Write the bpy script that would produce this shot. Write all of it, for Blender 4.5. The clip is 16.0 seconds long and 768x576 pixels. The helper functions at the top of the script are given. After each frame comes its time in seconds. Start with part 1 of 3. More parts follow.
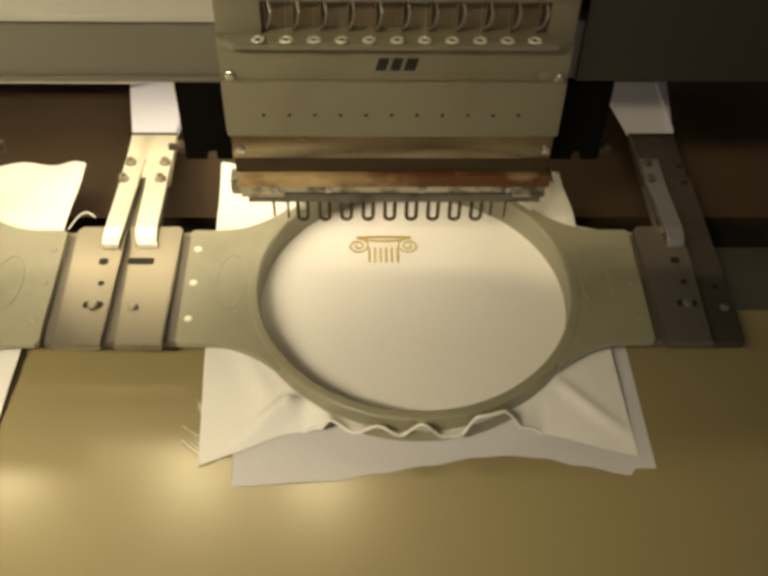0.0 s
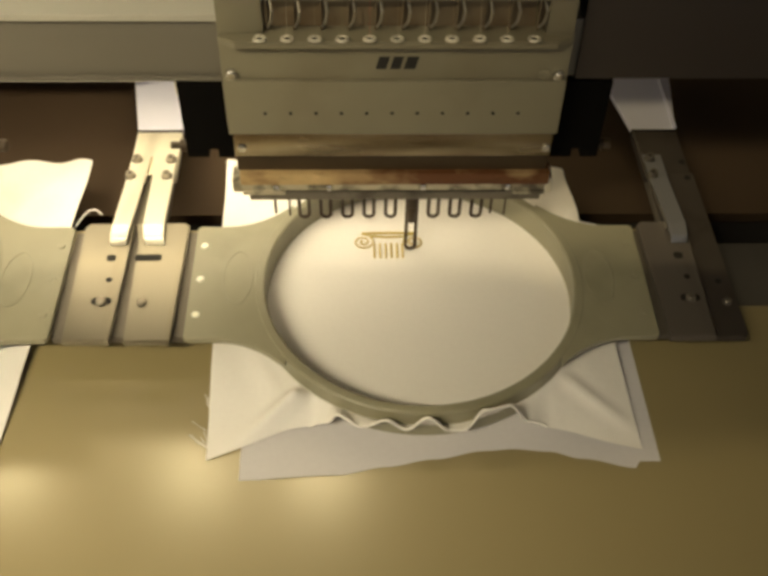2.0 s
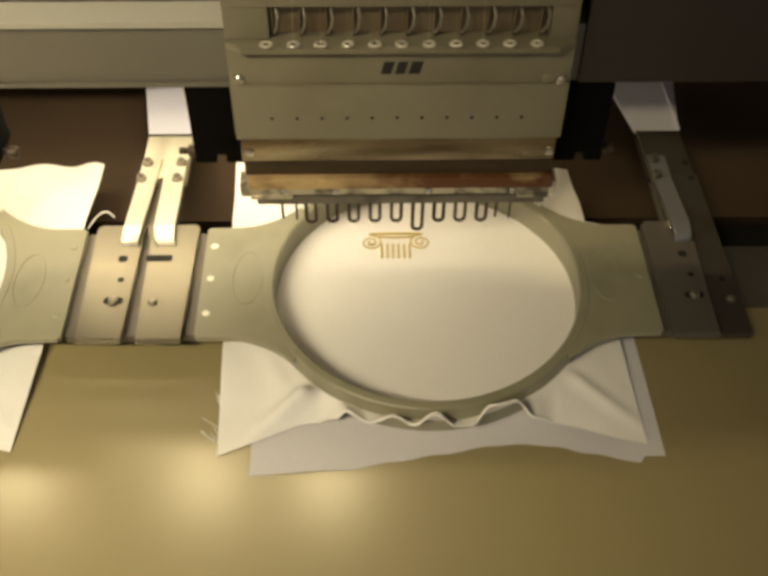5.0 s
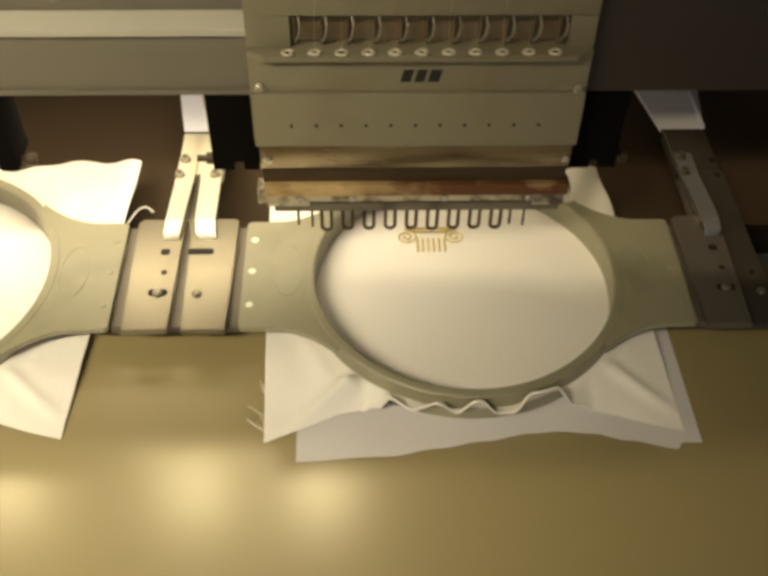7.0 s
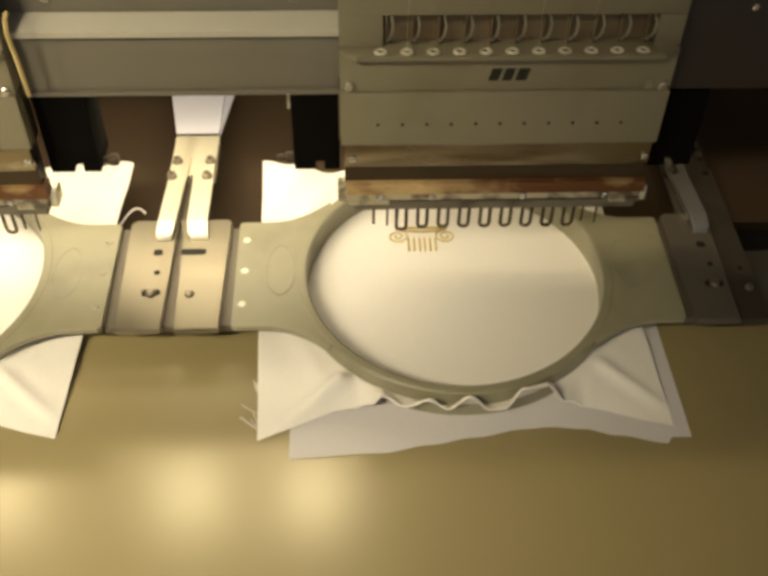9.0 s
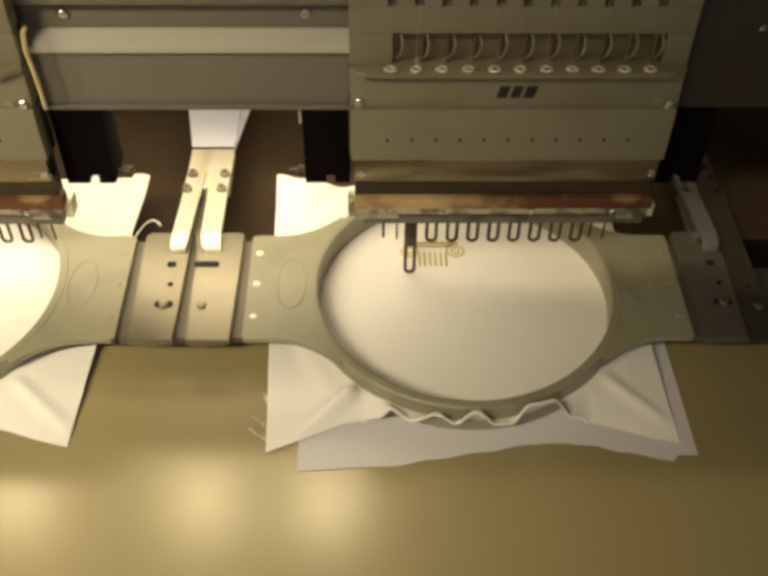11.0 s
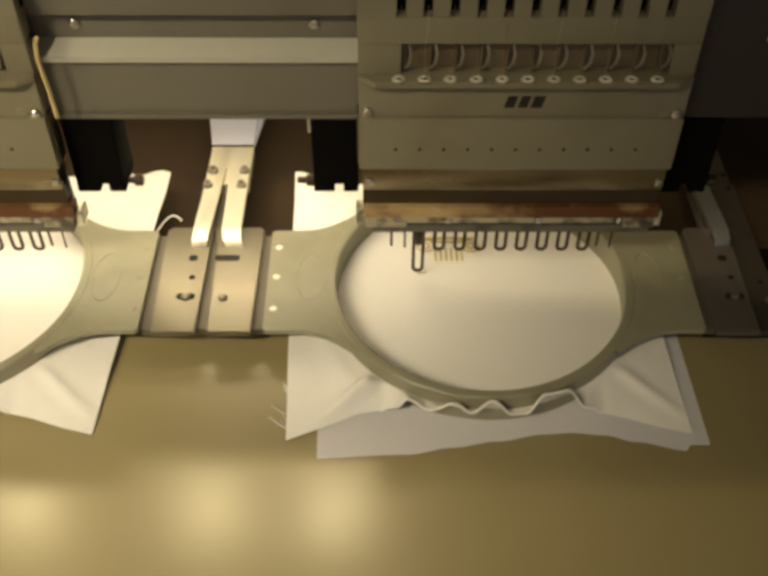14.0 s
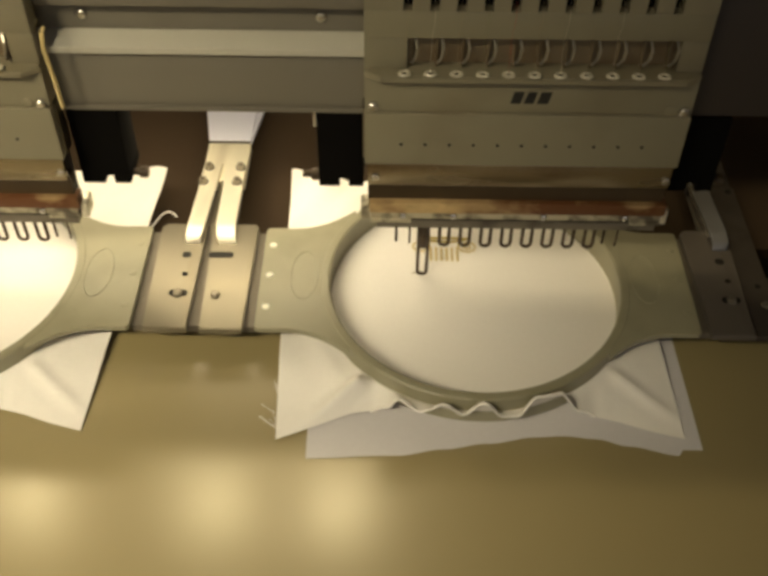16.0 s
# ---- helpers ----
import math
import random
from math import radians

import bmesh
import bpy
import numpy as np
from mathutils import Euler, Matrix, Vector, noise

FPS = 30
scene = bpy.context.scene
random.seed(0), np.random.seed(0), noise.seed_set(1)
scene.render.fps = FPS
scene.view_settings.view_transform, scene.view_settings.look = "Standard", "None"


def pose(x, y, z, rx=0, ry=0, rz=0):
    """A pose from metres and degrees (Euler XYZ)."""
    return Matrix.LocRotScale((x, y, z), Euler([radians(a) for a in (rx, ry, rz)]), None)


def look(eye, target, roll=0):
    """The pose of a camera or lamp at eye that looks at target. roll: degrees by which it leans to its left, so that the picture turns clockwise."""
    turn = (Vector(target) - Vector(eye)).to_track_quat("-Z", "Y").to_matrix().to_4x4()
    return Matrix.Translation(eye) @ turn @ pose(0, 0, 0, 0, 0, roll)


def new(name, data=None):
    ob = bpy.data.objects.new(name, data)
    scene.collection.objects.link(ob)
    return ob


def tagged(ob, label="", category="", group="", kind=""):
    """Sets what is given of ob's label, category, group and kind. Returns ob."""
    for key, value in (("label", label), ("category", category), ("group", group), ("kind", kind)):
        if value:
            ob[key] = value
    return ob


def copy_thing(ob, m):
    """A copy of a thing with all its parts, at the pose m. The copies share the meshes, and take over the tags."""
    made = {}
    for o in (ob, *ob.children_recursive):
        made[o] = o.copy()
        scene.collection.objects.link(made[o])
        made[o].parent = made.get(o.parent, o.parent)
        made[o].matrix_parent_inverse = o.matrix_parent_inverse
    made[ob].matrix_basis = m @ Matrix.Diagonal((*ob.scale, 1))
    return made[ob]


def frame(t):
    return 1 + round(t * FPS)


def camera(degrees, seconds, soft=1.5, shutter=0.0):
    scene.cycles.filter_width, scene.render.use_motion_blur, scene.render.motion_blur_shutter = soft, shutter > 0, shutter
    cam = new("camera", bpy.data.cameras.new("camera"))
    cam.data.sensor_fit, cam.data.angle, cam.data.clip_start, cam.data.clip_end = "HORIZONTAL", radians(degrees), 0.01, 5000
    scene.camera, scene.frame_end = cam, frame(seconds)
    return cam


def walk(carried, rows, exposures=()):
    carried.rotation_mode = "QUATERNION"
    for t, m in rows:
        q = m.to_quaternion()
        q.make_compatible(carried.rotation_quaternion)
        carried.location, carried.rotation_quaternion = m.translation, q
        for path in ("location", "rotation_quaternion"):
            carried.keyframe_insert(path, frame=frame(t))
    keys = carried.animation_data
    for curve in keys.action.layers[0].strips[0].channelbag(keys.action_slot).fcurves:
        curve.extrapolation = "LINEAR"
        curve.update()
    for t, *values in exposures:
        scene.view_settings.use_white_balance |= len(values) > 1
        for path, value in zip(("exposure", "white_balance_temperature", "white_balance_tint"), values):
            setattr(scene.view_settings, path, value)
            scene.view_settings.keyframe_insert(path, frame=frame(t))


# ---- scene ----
cam = camera(42.39, 16.0, soft=3.7)
CAMERA_ROWS = [
    (0, pose(-0.0214, -0.4775, 0.4999, 41.928, -1.074, -1.172)),
    (0.5, pose(-0.0236, -0.4787, 0.5002, 41.620, -1.032, -1.269)),
    (1, pose(-0.0212, -0.4795, 0.5009, 41.840, -1.013, -1.363)),
    (1.5, pose(-0.0204, -0.4797, 0.5025, 41.777, -0.874, -1.019)),
    (2, pose(-0.0219, -0.4806, 0.5032, 41.758, -0.929, -1.296)),
    (2.5, pose(-0.0199, -0.4819, 0.5039, 41.961, -0.638, -1.102)),
    (3, pose(-0.0223, -0.4847, 0.5045, 42.291, -0.668, -1.081)),
    (3.5, pose(-0.0227, -0.4859, 0.5046, 42.256, -0.759, -1.165)),
    (4, pose(-0.0204, -0.4856, 0.5055, 42.252, -0.455, -0.919)),
    (6.3, pose(-0.0211, -0.4949, 0.5032, 43.137, -0.355, -1.486)),
    (6.5, pose(-0.0192, -0.4946, 0.5049, 43.248, -0.260, -1.304)),
    (7, pose(-0.0198, -0.4942, 0.5060, 43.017, -0.750, -1.452)),
    (7.5, pose(-0.0190, -0.4969, 0.5059, 43.229, -0.756, -1.861)),
    (8, pose(-0.0171, -0.5003, 0.5076, 43.350, -0.733, -1.969)),
    (8.5, pose(-0.0201, -0.5004, 0.5065, 43.294, -0.880, -2.081)),
    (10.8, pose(-0.0122, -0.5069, 0.5111, 43.854, -0.340, -0.872)),
    (11, pose(-0.0124, -0.5055, 0.5139, 43.899, -0.508, -0.763)),
    (11.5, pose(-0.0132, -0.5071, 0.5147, 44.229, -0.130, -0.611)),
    (12, pose(-0.0147, -0.5084, 0.5165, 44.569, -0.361, -0.453)),
    (12.5, pose(-0.0151, -0.5093, 0.5176, 44.511, -0.157, -0.240)),
    (13, pose(-0.0127, -0.5088, 0.5167, 44.566, 0.067, -0.447)),
    (13.5, pose(-0.0125, -0.5096, 0.5164, 44.288, -0.233, -0.525)),
    (14, pose(-0.0121, -0.5077, 0.5165, 44.354, -0.293, -0.297)),
    (14.5, pose(-0.0129, -0.5070, 0.5152, 44.315, -0.168, -0.128)),
    (15, pose(-0.0123, -0.5061, 0.5141, 44.114, -0.279, -0.046)),
    (15.5, pose(-0.0126, -0.5054, 0.5145, 43.943, -0.473, 0.236)),
    (16, pose(-0.0089, -0.5077, 0.5143, 44.202, -0.494, 0.604)),
]
walk(cam, CAMERA_ROWS, [(0, -0.08), (4, -0.08), (6.5, 0.02), (8, 0.16), (8.7, 0.13), (11, -0.04), (12.5, -0.18), (14.5, -0.20), (16, -0.16)])

# ---- light ----
world = bpy.data.worlds.new("world")
scene.world = world
world.use_nodes = True
world.node_tree.nodes["Background"].inputs[0].default_value = (0.9, 0.95, 1.0, 1)
world.node_tree.nodes["Background"].inputs[1].default_value = 0.02


def area_lamp(name, place, size, power, colour, target=None, size_y=None, spread=180):
    data = bpy.data.lights.new(name, "AREA")
    data.energy, data.color, data.size = power, colour, size
    data.spread = radians(spread)
    if size_y:
        data.shape, data.size_y = "RECTANGLE", size_y
    else:
        data.shape = "DISK"
    ob = new(name, data)
    down = (place[0], place[1] + 1e-4, place[2] - 1)
    ob.matrix_basis = look(place, target or down)
    return ob


WARM = (1.0, 0.84, 0.56)
CEILING = 1.65
CEILING_LAMPS = [(-0.907, 0.862, 0.05), (-0.435, 0.864, 0.07), (-0.12, 0.856, 0.065)]
for lx, ly, lr in CEILING_LAMPS:
    area_lamp("ceiling_lamp_light", (lx, ly, CEILING - 0.012), lr * 2, 2.9, (1.0, 0.80, 0.43))
# added fill: unseen ceiling spots behind the camera, turned towards the machine
FILL_SPOTS = [(-1.40, -1.20, 0.20), (-0.78, -1.20, 0.20)]
for lx, ly, lr in FILL_SPOTS:
    area_lamp("fill_spot_light", (lx, ly, CEILING - 0.012), lr * 2, 11.8, (1.0, 0.86, 0.58), target=(lx * 0.4 - 0.48, -0.24, 0.0), spread=64)
for lx in (-0.17, -0.57):
    area_lamp("work_light", (lx, 0.098, 0.120), 0.33, 0.53, WARM, target=(lx, 0.078, -0.02), size_y=0.05)

# front fill for the upright faces, from an added, unseen window behind the camera
FILL_WINDOW = (-0.5, 1.1, 0.0, 1.2)
area_lamp("fill_window_light", ((FILL_WINDOW[0] + FILL_WINDOW[1]) / 2, -3.0, 0.6), 1.5, 6.8, (1.0, 0.95, 0.90), target=(0.3, 0.0, 0.4), size_y=1.1)

# ---- materials ----
def material(name, colour, rough=0.5, metal=0.0, vary=0.12, scale=40.0, bump=0.0, bump_scale=400.0,
             stain=None, stain_scale=8.0, stain_low=0.55, stain_high=0.75, stretch=(1, 1, 1), coat=0.0, rough_vary=0.08):
    m = bpy.data.materials.new(name)
    m.use_nodes = True
    t = m.node_tree
    n, l = t.nodes, t.links
    b = n["Principled BSDF"]
    b.inputs["Metallic"].default_value = metal
    b.inputs["Coat Weight"].default_value = coat
    co = n.new("ShaderNodeTexCoord")
    mp = n.new("ShaderNodeMapping")
    mp.inputs["Scale"].default_value = stretch
    l.new(co.outputs["Object"], mp.inputs["Vector"])
    fine = n.new("ShaderNodeTexNoise")
    fine.inputs["Scale"].default_value = scale
    fine.inputs["Detail"].default_value = 5
    l.new(mp.outputs[0], fine.inputs["Vector"])
    ramp = n.new("ShaderNodeMix")
    ramp.data_type = "RGBA"
    lo = [max(0, c * (1 - vary)) for c in colour]
    hi = [min(1, c * (1 + vary)) for c in colour]
    ramp.inputs[6].default_value = (*lo, 1)
    ramp.inputs[7].default_value = (*hi, 1)
    l.new(fine.outputs["Fac"], ramp.inputs[0])
    last = ramp.outputs[2]
    if stain:
        big = n.new("ShaderNodeTexNoise")
        big.inputs["Scale"].default_value = stain_scale
        big.inputs["Detail"].default_value = 4
        l.new(mp.outputs[0], big.inputs["Vector"])
        rng = n.new("ShaderNodeMapRange")
        rng.inputs["From Min"].default_value, rng.inputs["From Max"].default_value = stain_low, stain_high
        l.new(big.outputs["Fac"], rng.inputs["Value"])
        mix = n.new("ShaderNodeMix")
        mix.data_type = "RGBA"
        l.new(rng.outputs[0], mix.inputs[0])
        l.new(last, mix.inputs[6])
        mix.inputs[7].default_value = (*stain, 1)
        last = mix.outputs[2]
    l.new(last, b.inputs["Base Color"])
    rr = n.new("ShaderNodeMapRange")
    rr.inputs["To Min"].default_value, rr.inputs["To Max"].default_value = max(0.02, rough - rough_vary), min(1, rough + rough_vary)
    l.new(fine.outputs["Fac"], rr.inputs["Value"])
    l.new(rr.outputs[0], b.inputs["Roughness"])
    if bump:
        bn = n.new("ShaderNodeTexNoise")
        bn.inputs["Scale"].default_value = bump_scale
        bn.inputs["Detail"].default_value = 3
        l.new(mp.outputs[0], bn.inputs["Vector"])
        bp = n.new("ShaderNodeBump")
        bp.inputs["Strength"].default_value = bump
        bp.inputs["Distance"].default_value = 0.001
        l.new(bn.outputs["Fac"], bp.inputs["Height"])
        l.new(bp.outputs[0], b.inputs["Normal"])
    return m


TABLE = material("table_lacquer", (0.302, 0.245, 0.116), 0.42, 0.0, 0.05, 6, 0.03, 900, stain=(0.284, 0.228, 0.106), stain_scale=4, coat=1.0)
TABLE.node_tree.nodes["Principled BSDF"].inputs["Coat Roughness"].default_value = 0.195
TABLE.node_tree.nodes["Principled BSDF"].inputs["Specular IOR Level"].default_value = 0.75
HOOP = material("grey_green_plastic", (0.295, 0.276, 0.188), 0.42, 0, 0.07, 60, 0.05, 700, stain=(0.24, 0.23, 0.155), stain_scale=20)
HOOP_MARK = material("pale_plastic", (0.90, 0.88, 0.74), 0.4)
CLOTH = material("white_woven_cloth", (0.84, 0.81, 0.76), 0.85, 0, 0.03, 300, 0.15, 1600)
BACKING = material("white_fleece_backing", (0.64, 0.62, 0.635), 0.9, 0, 0.05, 250, 0.25, 900)
STEEL = material("brushed_steel", (0.93, 0.88, 0.72), 0.45, 0.55, 0.08, 40, 0.05, 300, stretch=(1, 0.08, 1), stain=(0.62, 0.55, 0.42), stain_scale=25)
CLAMP = material("satin_clamp_steel", (0.235, 0.212, 0.16), 0.42, 1.0, 0.08, 40, 0.05, 300, stretch=(1, 0.08, 1), stain=(0.20, 0.172, 0.125), stain_scale=25)
# end carrier steels: the dimmer light there is put into these darker colours
STEEL_END = material("shaded_end_steel", (0.155, 0.135, 0.115), 0.45, 0.35, 0.1, 40, 0.05, 300, stretch=(1, 0.08, 1), stain=(0.115, 0.095, 0.078), stain_scale=25)
END_STRIP = material("shaded_strip_steel", (0.30, 0.30, 0.31), 0.4, 0.5, 0.08, 40, 0.05, 300, stretch=(1, 0.08, 1))
PLATE_DARK = material("dark_flat_steel", (0.085, 0.071, 0.060), 0.5, 0.5, 0.15, 50, 0.05, 300, stain=(0.055, 0.042, 0.033), stain_scale=25)
STEEL_DARK = material("dull_steel", (0.16, 0.14, 0.11), 0.55, 0.4, 0.15, 60)
CHROME = material("polished_screw_steel", (0.65, 0.63, 0.58), 0.22, 0.9, 0.1, 200)
DULL_SCREW = material("dull_screw_steel", (0.36, 0.32, 0.25), 0.55, 0.6, 0.15, 200)
HOLE = material("dark_hole", (0.012, 0.010, 0.008), 0.8)
PAINT = material("beige_machine_paint", (0.240, 0.215, 0.144), 0.42, 0, 0.07, 30, 0.04, 500, stain=(0.188, 0.157, 0.096), stain_scale=14, stain_low=0.5, stain_high=0.8)
PAINT_BEAM = material("grey_beam_paint", (0.180, 0.163, 0.126), 0.45, 0, 0.05, 25, 0.04, 500, stain=(0.148, 0.129, 0.096), stain_scale=10)
PANEL_WHITE = material("bluish_white_paint", (0.66, 0.67, 0.80), 0.5, 0, 0.04, 30)
TRIM_CREAM = material("cream_trim", (0.52, 0.50, 0.42), 0.45, 0, 0.04, 30)
# darker and more mottled than the face paint
POCKET = material("dark_pocket_paint", (0.19, 0.145, 0.085), 0.5, 0, 0.2, 60, stain=(0.15, 0.105, 0.055), stain_scale=50, stain_low=0.45, stain_high=0.7)
GUARD = material("stained_stainless", (0.36, 0.30, 0.20), 0.26, 0.9, 0.12, 30, 0.05, 200, stretch=(0.35, 1, 2), stain=(0.13, 0.085, 0.045), stain_scale=22, stain_low=0.42, stain_high=0.66)
# dark brown for the channel and the knurled screws
GUARD_DARK = material("dark_brown_channel", (0.06, 0.040, 0.02), 0.45, 0.3, 0.2, 50)
BRASS = material("tarnished_brass", (0.62, 0.45, 0.22), 0.45, 0.3, 0.3, 120, 0.4, 400, stretch=(0.8, 1, 1.5), stain=(0.15, 0.060, 0.022), stain_scale=26, stain_low=0.40, stain_high=0.60)
# the stain on the brass strip covers its middle and fades towards both ends
nodes, links = BRASS.node_tree.nodes, BRASS.node_tree.links
where = nodes.new("ShaderNodeTexCoord")
apart = nodes.new("ShaderNodeSeparateXYZ")
links.new(where.outputs["Object"], apart.inputs[0])
rise, fall = nodes.new("ShaderNodeMapRange"), nodes.new("ShaderNodeMapRange")
for ranger, a, b, lo, hi in ((rise, -0.058, -0.030, -0.35, 0.40), (fall, 0.070, 0.100, 0.0, -0.45)):
    links.new(apart.outputs["X"], ranger.inputs["Value"])
    ranger.inputs["From Min"].default_value, ranger.inputs["From Max"].default_value = a, b
    ranger.inputs["To Min"].default_value, ranger.inputs["To Max"].default_value = lo, hi
spread_mix = [n for n in nodes if n.type == "MIX" and n.inputs[7].default_value[0] < 0.2][0]
patch = spread_mix.inputs[0].links[0].from_socket
first, second = nodes.new("ShaderNodeMath"), nodes.new("ShaderNodeMath")
second.use_clamp = True
links.new(patch, first.inputs[0])
links.new(rise.outputs[0], first.inputs[1])
links.new(first.outputs[0], second.inputs[0])
links.new(fall.outputs[0], second.inputs[1])
links.new(second.outputs[0], spread_mix.inputs[0])
RAIL = material("oily_grey_rail", (0.55, 0.50, 0.36), 0.38, 0.35, 0.2, 80, 0.2, 300, stain=(0.14, 0.12, 0.09), stain_scale=60, stain_low=0.5, stain_high=0.62)
RAIL_LOW = material("grimy_lower_rail", (0.20, 0.175, 0.135), 0.5, 0.3, 0.2, 80, 0.2, 300, stain=(0.10, 0.085, 0.065), stain_scale=40, stain_low=0.45, stain_high=0.65)
WIRE = material("dark_needle_steel", (0.052, 0.031, 0.014), 0.45, 0.2, 0.15, 90)
# gold wire, its colour brightened for the work lamp's light on it
GILT = material("lamplit_gold_wire", (0.80, 0.66, 0.34), 0.35, 0.5, 0.1, 90)
HOOK = material("grey_guide_wire", (0.45, 0.42, 0.34), 0.35, 0.6, 0.1, 90)
EYELET = material("white_ceramic", (0.66, 0.62, 0.49), 0.25, 0, 0.05, 90)
BLACK = material("black_plastic", (0.003, 0.0025, 0.002), 0.9, 0, 0.2, 50)
BLACK.node_tree.nodes["Principled BSDF"].inputs["Specular IOR Level"].default_value = 0.1
INK = material("black_print", (0.015, 0.014, 0.012), 0.5)
THREAD_TAN = material("tan_thread", (0.30, 0.24, 0.14), 0.6)
THREAD_CREAM = material("cream_thread", (0.50, 0.45, 0.32), 0.6)
THREAD_OLIVE = material("olive_thread", (0.22, 0.22, 0.11), 0.6)
THREAD_RED = material("red_thread", (0.42, 0.10, 0.06), 0.6)
GOLD_THREAD = material("gold_thread", (0.56, 0.43, 0.12), 0.5, 0, 0.2, 700, 0.5, 2500)
BROWN = material("brown_machine_body", (0.060, 0.040, 0.024), 0.7, 0, 0.12, 12, 0.04, 400, stain=(0.049, 0.032, 0.019), stain_scale=7)
BROWN.node_tree.nodes["Principled BSDF"].inputs["Specular IOR Level"].default_value = 0.15
END_BROWN = material("brown_end_cover_paint", (0.037, 0.028, 0.0225), 0.6, 0, 0.10, 14, 0.04, 400, stain=(0.030, 0.0225, 0.018), stain_scale=7)
DARK = material("dark_grey_body", (0.04, 0.036, 0.034), 0.55, 0, 0.15, 20)
WALL = material("plaster_wall", (0.72, 0.69, 0.64), 0.9, 0, 0.05, 5, 0.1, 80)
FLOOR = material("grey_floor_tiles", (0.16, 0.145, 0.13), 0.6, 0, 0.15, 8)


# ---- mesh helpers ----
def obj(name, bm, mat, smooth=30):
    me = bpy.data.meshes.new(name)
    bmesh.ops.recalc_face_normals(bm, faces=bm.faces)
    bm.to_mesh(me)
    bm.free()
    me.materials.append(mat)
    if smooth:
        me.shade_smooth()
        me.set_sharp_from_angle(angle=radians(smooth))
    return new(name, me)


def part(name, bm, mat, parent, label="", smooth=30):
    ob = obj(name, bm, mat, smooth)
    ob.parent = parent
    if label:
        tagged(ob, label)
    return ob


def thing(name, label, category, group="", kind="", place=(0, 0, 0)):
    ob = new(name)
    ob.location = place
    ob.empty_display_size = 0.02
    return tagged(ob, label, category, group, kind)


def box(x0, x1, y0, y1, z0, z1, bevel=0.0, bm=None, seg=2):
    own = bmesh.new()
    bmesh.ops.create_cube(own, size=1)
    for v in own.verts:
        v.co = ((x0 + x1) / 2 + v.co.x * (x1 - x0), (y0 + y1) / 2 + v.co.y * (y1 - y0), (z0 + z1) / 2 + v.co.z * (z1 - z0))
    if bevel:
        bmesh.ops.bevel(own, geom=own.edges[:], offset=bevel, segments=seg, affect="EDGES", profile=0.6)
    return join(bm, own)


def join(bm, own):
    if bm is None:
        return own
    me = bpy.data.meshes.new("joined")
    own.to_mesh(me)
    own.free()
    bm.from_mesh(me)
    bpy.data.meshes.remove(me)
    return bm


def prism(points, z0, z1, bevel=0.0, bm=None, matrix=None):
    """A flat shape in x, y, raised from z0 to z1."""
    own = bmesh.new()
    f = own.faces.new([own.verts.new((x, y, z0)) for x, y in points])
    r = bmesh.ops.extrude_face_region(own, geom=[f])
    for v in r["geom"]:
        if isinstance(v, bmesh.types.BMVert):
            v.co.z = z1
    if bevel:
        rim = [e for e in own.edges if abs(e.verts[0].co.z - e.verts[1].co.z) < 1e-6]
        bmesh.ops.bevel(own, geom=rim, offset=bevel, segments=2, affect="EDGES")
    if matrix:
        bmesh.ops.transform(own, matrix=matrix, verts=own.verts)
    return join(bm, own)


def lathe(profile, steps=48, bm=None, matrix=None, closed=True):
    """Turns a profile of (radius, height) round z."""
    own = bmesh.new()
    rings = []
    for k in range(steps):
        a = 2 * math.pi * k / steps
        rings.append([own.verts.new((r * math.cos(a), r * math.sin(a), z)) for r, z in profile])
    n = len(profile)
    for k in range(steps):
        p, q = rings[k], rings[(k + 1) % steps]
        for i in range(n if closed else n - 1):
            j = (i + 1) % n
            own.faces.new((p[i], q[i], q[j], p[j]))
    if not closed:
        bmesh.ops.remove_doubles(own, verts=own.verts, dist=1e-7)
    if matrix:
        bmesh.ops.transform(own, matrix=matrix, verts=own.verts)
    return join(bm, own)


def tube(points, radius, bm=None, sides=8, flat=1.0):
    """A round wire along a line of points."""
    own = bmesh.new()
    pts = [Vector(p) for p in points]
    rings = []
    normal = None
    for i, p in enumerate(pts):
        d = (pts[min(i + 1, len(pts) - 1)] - pts[max(i - 1, 0)]).normalized()
        if normal is None:
            normal = d.orthogonal().normalized()
        normal = (normal - d * normal.dot(d)).normalized()
        side = d.cross(normal)
        rings.append([own.verts.new(p + (normal * math.cos(2 * math.pi * k / sides) + side * math.sin(2 * math.pi * k / sides) * flat) * radius) for k in range(sides)])
    for a, b in zip(rings, rings[1:]):
        for k in range(sides):
            own.faces.new((a[k], a[(k + 1) % sides], b[(k + 1) % sides], b[k]))
    own.faces.new(rings[0])
    own.faces.new(rings[-1])
    return join(bm, own)


def screw_mesh(radius, height, matrix):
    """A round-headed screw with a cross slot, axis along z."""
    bm = lathe([(0, height), (radius * 0.55, height * 0.95), (radius * 0.9, height * 0.6), (radius, 0), (0, 0)], 20, closed=False)
    for v in bm.verts:
        if v.co.length < radius * 0.5:
            v.co.z -= height * 0.25
    bmesh.ops.transform(bm, matrix=matrix, verts=bm.verts)
    return bm


def socket_mesh(radius, depth, matrix):
    bm = lathe([(0, depth), (radius, depth), (radius, 0), (0, 0)], 14, closed=False)
    bmesh.ops.transform(bm, matrix=matrix, verts=bm.verts)
    return bm


FACING = Matrix.Rotation(radians(90), 4, "X")      # turns +z to -y, towards the front


